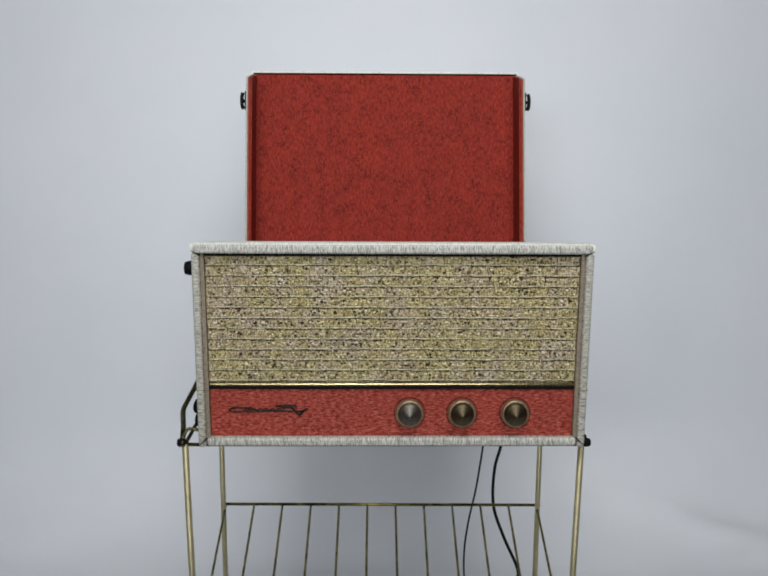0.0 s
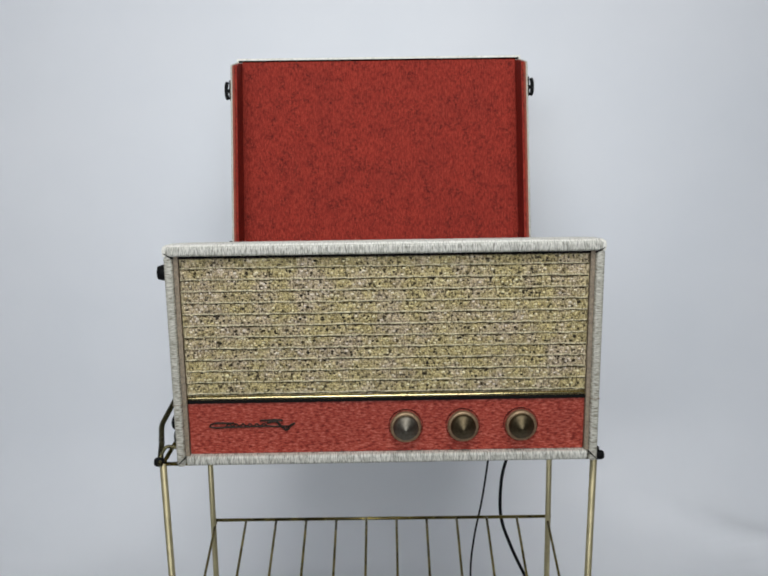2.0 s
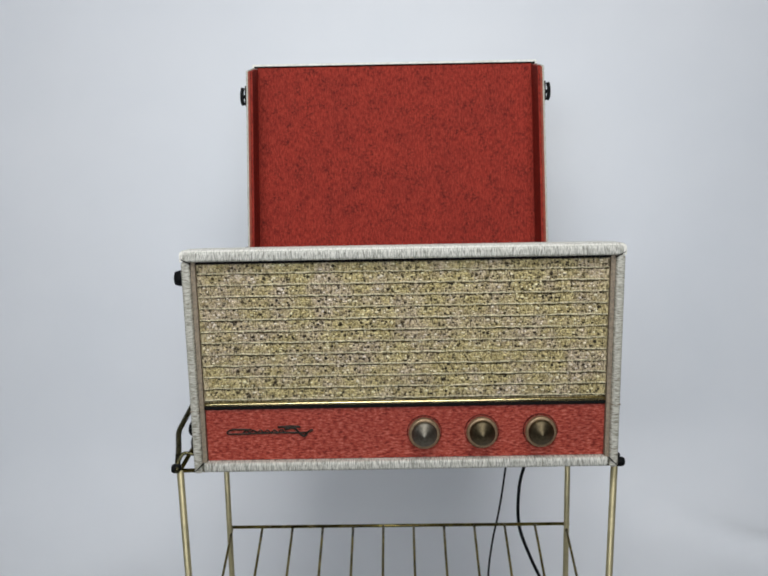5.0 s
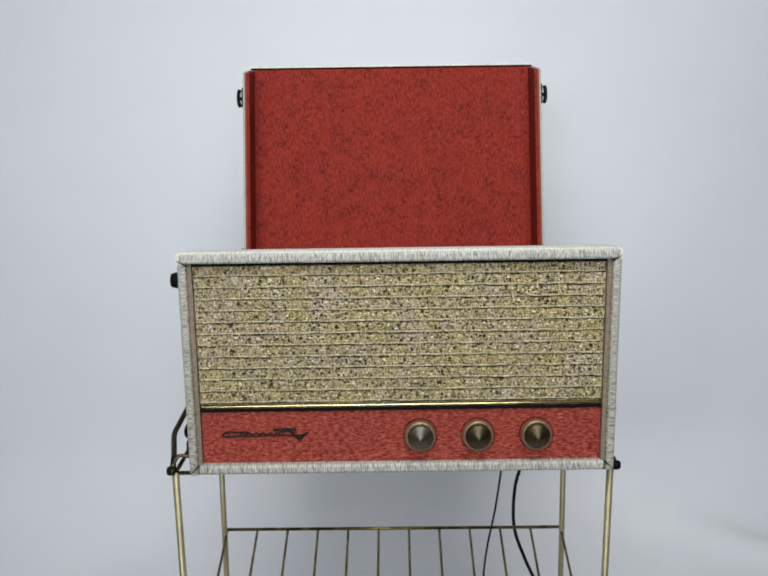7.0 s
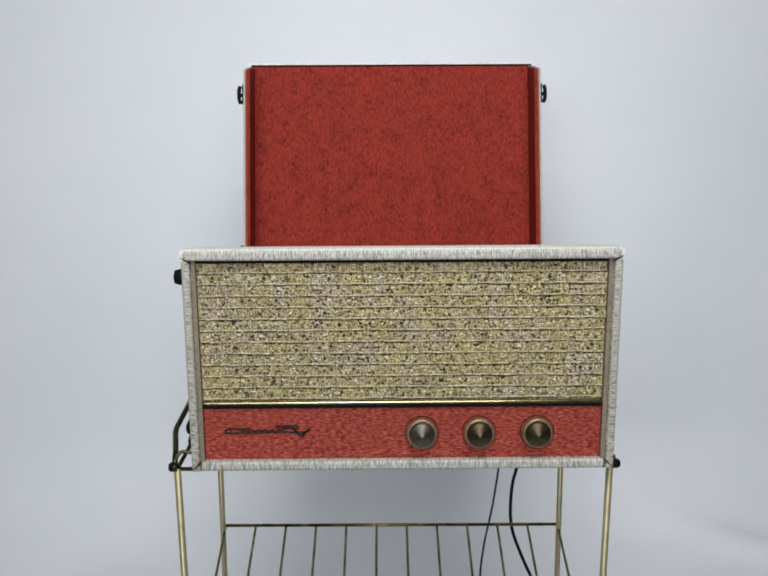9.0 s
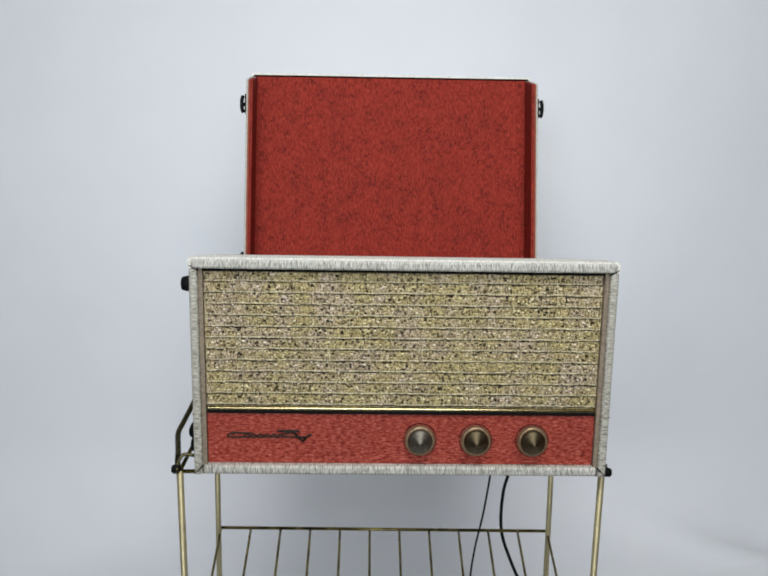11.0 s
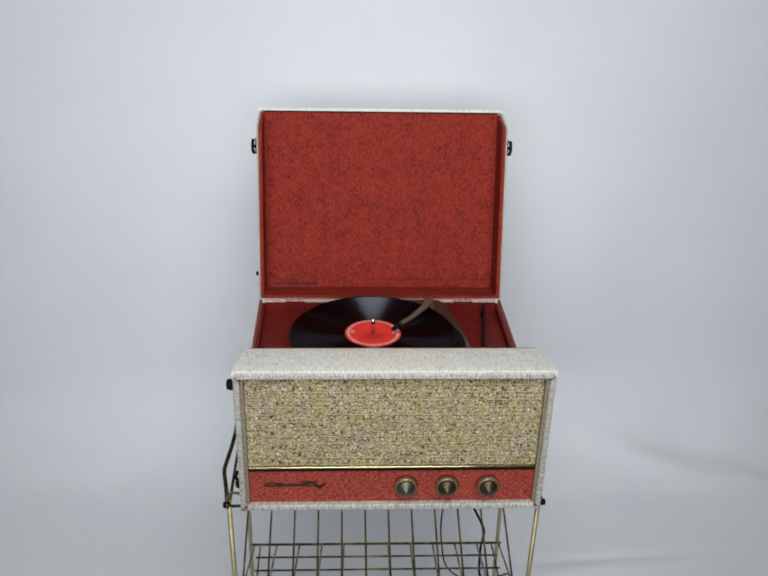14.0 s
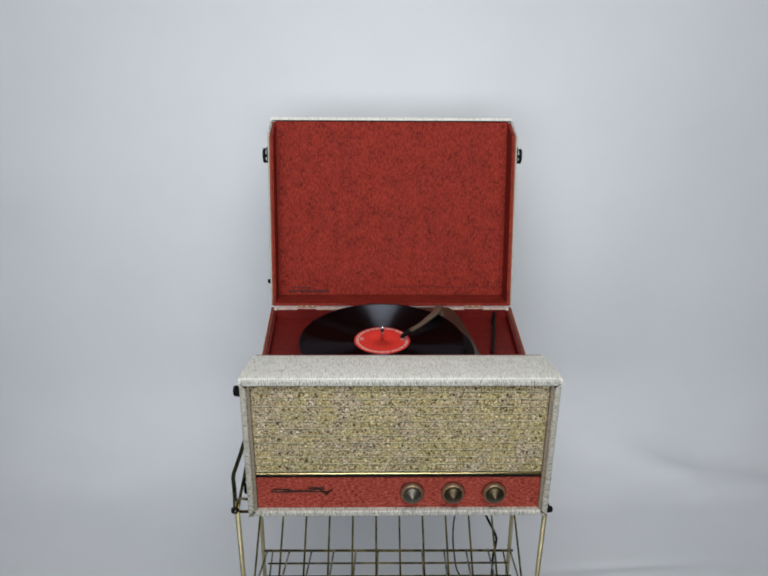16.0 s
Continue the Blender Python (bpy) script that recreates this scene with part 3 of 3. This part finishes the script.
def depth(y):
    """Depth on the deck, spread between the shelf and the hinge."""
    return max(SHELF_BACK + 0.043, min(BACK - 0.012, 0.265 + (y - 0.25) * 1.17))


def build_deck(player):
    outline = [(-0.10, 0.105), (0.152, 0.105), (0.160, 0.13), (0.159, 0.20), (0.154, 0.24), (0.148, 0.28), (0.140, 0.32), (0.131, 0.36), (0.122, 0.388), (0.112, 0.399), (-0.06, 0.399), (-0.10, 0.36)]
    outline = [(px, depth(py)) for px, py in outline]
    part("base_plate", slab(outline, "z", DECK + 0.0003, DECK + 0.029, 0.002), M_PLATE, player, "taupe enamelled base plate", True)
    part("platter", lathe([(0, 0.783), (0.126, 0.783), (0.129, 0.786), (0.129, 0.7955), (0.127, 0.7975), (0, 0.7975)], "z", 64, shift=(REC.x, REC.y, 0)), M_STEEL, player, "steel platter", True)
    # added black ring, shifted right: the record's shade on the plate as a shape
    part("platter_well", lathe([(0.120, DECK + 0.0292), (0.155, DECK + 0.0292), (0.1552, DECK + 0.0295), (0.1546, DECK + 0.0298), (0.120, DECK + 0.0298), (0.120, DECK + 0.0292)], "z", 72, shift=(REC.x + 0.014, REC.y - 0.004, 0)), M_BLACK, player, "added black ring for the record's shade on the base plate", True)
    part("spindle", lathe([(0.0036, 0.7977), (0.0036, 0.818), (0.0030, 0.824), (0.0012, 0.828), (0, 0.8285)], "z", 16, shift=(REC.x, REC.y, 0)), M_STEEL, player, "bright steel spindle", True)
    arm_pts = curve_points([(0.0905, 0.394, 0.803), (0.083, 0.362, 0.809), (0.071, 0.336, 0.812), (0.049, 0.302, 0.812), (0.028, 0.280, 0.811)], 6)
    k = len(arm_pts)
    arm = part("tonearm", tube(arm_pts, 0.01, 14, flat=0.62, radii=[0.0078 - 0.0034 * i / (k - 1) for i in range(k)], square=1.5), M_ARM, player, "curved taupe plastic tonearm", True)
    part("arm_post", lathe([(0.011, DECK + 0.0295), (0.011, DECK + 0.038), (0.009, DECK + 0.036), (0.008, 0.802), (0, 0.802)], "z", 28, shift=(0.0900, 0.398, 0)), M_ARM, arm, "", True)
    part("headshell", tube([(0.031, 0.283, 0.8110), (0.024, 0.277, 0.8095), (0.016, 0.270, 0.8070), (0.012, 0.2665, 0.8050)], 0.006, 12, flat=0.7, radii=[0.0044, 0.0047, 0.0040, 0.0024], square=1.6), M_BLACK, arm, "black cartridge head", True)
    lever = part("lever", tube([Vector((p.x, depth(p.y), p.z)) for p in curve_points([(0.181, 0.255, 0.769), (0.188, 0.29, 0.771), (0.196, 0.34, 0.773), (0.203, 0.386, 0.775)], 5)], 0.0034, 10, flat=0.6), M_BLACK, player, "long black control lever", True)
    part("lever_base", lathe([(0.004, DECK + 0.0003), (0.004, 0.762), (0.003, 0.770), (0, 0.7705)], "z", 20, shift=(0.202, depth(0.383), 0)), M_BLACK, lever, "", True)


def lean_front(player):
    """The whole front is a little out of plumb and narrows towards its foot."""
    names = ("frame", "grille", "shadow_bead", "trim", "control_panel", "nameplate")
    for ob in player.children:
        if ob.name.startswith("knob"):
            ob.matrix_basis = Matrix.Translation((0, (TOP - 0.683) * LEAN, 0)) @ ob.matrix_basis @ pose(0, 0, 0, math.degrees(math.atan(LEAN)))
        elif ob.name.startswith(names):
            for o in (ob, *ob.children):
                for v in o.data.vertices:
                    v.co.y += (TOP - v.co.z) * LEAN
                    v.co.x *= 1 - TAPER * (TOP - v.co.z) / (TOP - BOTTOM)
        elif ob.name.startswith("side_panel"):
            for v in ob.data.vertices:
                v.co.x *= 1 - TAPER * max(0.0, RIM - v.co.z) / (RIM - BOTTOM)


def build_feet(player):
    for y, z in ((-0.012, 0.862), (0.012, 0.660), (0.35, 0.66)):
        foot = part("rubber_foot", lathe([(0.0085, 0.0), (0.0090, -0.006), (0.0075, -0.0115), (0.004, -0.0125), (0, -0.0125)], "x", 24, shift=(-W + (0.003 if z < 0.7 else 0.0), y, z)), M_BLACK, player, "round black rubber foot", True)
    part("corner_foot", lathe([(0.0050, 0.0), (0.0050, 0.004), (0.0035, 0.0065), (0, 0.007)], "x", 20, shift=(W - 0.0028, -0.018, BOTTOM + 0.0045)), M_BLACK, player, "small black rubber foot", True)
    clasp = part("clasp", tube(curve_points([(-W + 0.005, 0.004, 0.672), (-W - 0.006, 0.004, 0.674), (-W - 0.0075, 0.004, 0.681), (-W - 0.004, 0.004, 0.689)], 4), 0.0028, 8), M_BLACK, player, "small black clasp", True)
    for y in (0.03, 0.36):
        for s in (-1, 1):
            part("base_foot", lathe([(0.007, BOTTOM + 0.0018), (0.0065, BOTTOM - 0.0005), (0, BOTTOM - 0.0008)], "z", 16, shift=(s * 0.2, y, 0)), M_BLACK, player, "", True)


player = thing("record_player", TURN @ pose(-0.0025, 0, 0), "open vintage portable record player in cream tweed and red", "record player")
build_case(player)
build_front(player)
build_lid(player)
build_deck(player)
build_feet(player)
lean_front(player)


def build_record():
    rec = thing("vinyl_record", TURN @ pose(-0.0025, 0, 0) @ Matrix.Translation(REC), "black long-playing vinyl record with a red label on the platter", "record")
    part("disc", lathe([(0.0037, -0.0022), (0.1505, -0.0022), (0.1515, -0.0014), (0.1510, -0.0004), (0.1470, -0.0004), (0.146, -0.0007), (0.0560, -0.0007), (0.0515, -0.0003), (0.0037, -0.0003), (0.0037, -0.0022)], "z", 128), M_VINYL, rec, "", True)
    label = part("label", lathe([(0.0037, -0.0002), (0.0037, 0.0001), (0.0505, 0.0001), (0.0508, -0.0002)], "z", 72), M_LABEL, rec, "bright red paper label", True)
    ink = bmesh.new()
    rnd = random.Random(9)

    def bar(r0, r1, a0, a1):
        n = 3
        lo = [ink.verts.new((r0 * math.cos(a0 + (a1 - a0) * i / n), r0 * math.sin(a0 + (a1 - a0) * i / n), 0.00035)) for i in range(n + 1)]
        hi = [ink.verts.new((r1 * math.cos(a0 + (a1 - a0) * i / n), r1 * math.sin(a0 + (a1 - a0) * i / n), 0.00035)) for i in range(n + 1)]
        for i in range(n):
            ink.faces.new((lo[i], lo[i + 1], hi[i + 1], hi[i]))

    a = 0.0
    while a < 2 * math.pi:
        w = rnd.uniform(0.10, 0.26)
        bar(0.0425, 0.0475, a, a + w)
        a += w + rnd.uniform(0.025, 0.06)
    for c in (0.12, math.pi - 0.12):
        for k in range(3):
            bar(0.034, 0.0405, c - 0.15 + 0.1 * k, c - 0.08 + 0.1 * k)
    part("printing", ink, M_PRINT, label, "ring of pale printed bars")


build_record()


# ---- the wire stand ----
def build_stand():
    st = thing("wire_stand", TURN, "brass-plated wire record stand with rack, standing on white cloth", "stand")
    xl, xr, yf, yr, top = -0.263, 0.238, -0.018, 0.305, BOTTOM - 0.0015

    def rod(name, pts, r, label="", seg=8, parent=st):
        return part(name, tube(pts, r, seg), {"leg": M_BRASS, "end_loop": M_LOOP, "loop_brace": M_LOOP}.get(name, M_WIRE), parent, label, True)

    for x, y, xb, yb in ((xl, yf, xl + 0.012, yf - 0.01), (xr, yf, xr - 0.012, yf - 0.01), (xl - 0.006, yr, xl - 0.002, yr - 0.02), (xr + 0.009, yr, xr + 0.005, yr - 0.02)):
        leg = rod("leg", [(x, y, top - 0.002), (x + (xb - x) * 0.5, y + (yb - y) * 0.5, (top + FLOOR) / 2), (xb, yb, FLOOR + 0.016)], 0.0042, "slender brass leg", 10)
        part("leg_tip", lathe([(0, FLOOR + 0.0075), (0.006, FLOOR + 0.0085), (0.0065, FLOOR + 0.016), (0.005, FLOOR + 0.022), (0, FLOOR + 0.022)], "z", 14, shift=(xb, yb, 0)), M_BLACK, leg, "black rubber tip", True)
    for y in (yf, yr):
        rod("top_rail", [(xl - 0.004, y, top - 0.003), (xr + 0.004, y, top - 0.003)], 0.0025)
    for x in (xl, xr):
        rod("side_rail", [(x, yf, top - 0.003), (x, yr, top - 0.003)], 0.0025)
    for x in (xl - 0.004, xr + 0.006):
        part("rail_cap", lathe([(0, -0.006), (0.004, -0.0055), (0.0055, -0.003), (0.0055, 0.003), (0.004, 0.0055), (0, 0.006)], "x", 14, shift=(x, yf, top - 0.0005)), M_BLACK, st, "black rail cap", True)
    # raised end loop
    rod("end_loop", [(xl - 0.002, yf - 0.006, top - 0.001), (xl - 0.007, 0.010, top + 0.010), (xl - 0.0125, 0.038, top + 0.0215), (xl - 0.0125, 0.045, top + 0.025), (xl - 0.004, 0.078, top + 0.042), (xl + 0.001, 0.100, top + 0.054), (xl + 0.002, 0.112, top + 0.058), (xl + 0.002, 0.20, top + 0.058), (xl - 0.003, 0.222, top + 0.050), (xl - 0.008, 0.25, top + 0.028), (xl - 0.002, yr, top - 0.002)], 0.0034, "raised brass end loop")
    rod("loop_brace", curve_points([(xl + 0.016, yf + 0.012, top + 0.012), (xl + 0.002, yf + 0.012, top + 0.013), (xl - 0.004, yf + 0.006, top + 0.002), (xl - 0.002, yf, top - 0.003)], 5), 0.0022)
    # rack of bent wires
    rod("rack_bar", [(xl - 0.010, yr + 0.004, 0.4165), (xr + 0.014, yr + 0.004, 0.4135)], 0.0026)
    rod("lower_bar", [(xl - 0.004, 0.290, 0.2915), (xr + 0.014, 0.290, 0.289)], 0.0026)
    for k in range(12):
        f = k / 11
        x0, x1, x2 = -0.265 + 0.510 * f, -0.263 + 0.502 * f, -0.257 + 0.502 * f
        rod("rack_wire", curve_points([(x0, yr + 0.001, 0.4155), (x0 * 0.5 + x1 * 0.5, 0.208, 0.390), (x1, 0.112, 0.364)], 3)[:-1] + [Vector((x1, 0.110, 0.3635)), Vector((x1, 0.106, 0.358)), Vector((x1, 0.110, 0.353)), Vector((x2, 0.2885, 0.2935))], 0.0019, "bent brass wire", 6)
    for x in (-0.247, 0.232):
        rod("tray_rail", [(x, 0.295, 0.2865), (x, yf, 0.2865)], 0.0018)
    for k in range(9):
        y = 0.253 - 0.0375 * k
        if y > yf - 0.02:
            rod("tray_wire", [(-0.253, y, 0.2900), (0.238, y, 0.2890)], 0.0020, "", 6)
    return st


build_stand()


def build_cord(pts, r, label):
    pts = [(px + 0.004, py + 0.035, 0.636 - (0.636 - pz) * 0.965 if pz > 0.2 else pz) for px, py, pz in pts]
    ob = part("cord", tube(curve_points(pts, 8), r, 8), M_CORD, None, "", True)
    return tagged(ob, label, "cord", "cords under the player")


build_cord([(0.172, 0.300, 0.636), (0.168, 0.300, 0.56), (0.162, 0.300, 0.502), (0.152, 0.300, 0.425), (0.140, 0.300, 0.36), (0.134, 0.300, 0.299), (0.138, 0.300, 0.232), (0.155, 0.300, 0.178), (0.215, 0.302, 0.137), (0.30, 0.33, 0.1325)], 0.0016, "thin black cord hanging below the player to the cloth")
build_cord([(0.203, 0.300, 0.636), (0.202, 0.300, 0.56), (0.192, 0.300, 0.502), (0.182, 0.300, 0.456), (0.182, 0.300, 0.392), (0.200, 0.300, 0.335), (0.225, 0.300, 0.276), (0.227, 0.300, 0.25), (0.223, 0.300, 0.209), (0.229, 0.300, 0.150), (0.27, 0.31, 0.133)], 0.0026, "black mains cord hanging below the player to the cloth")
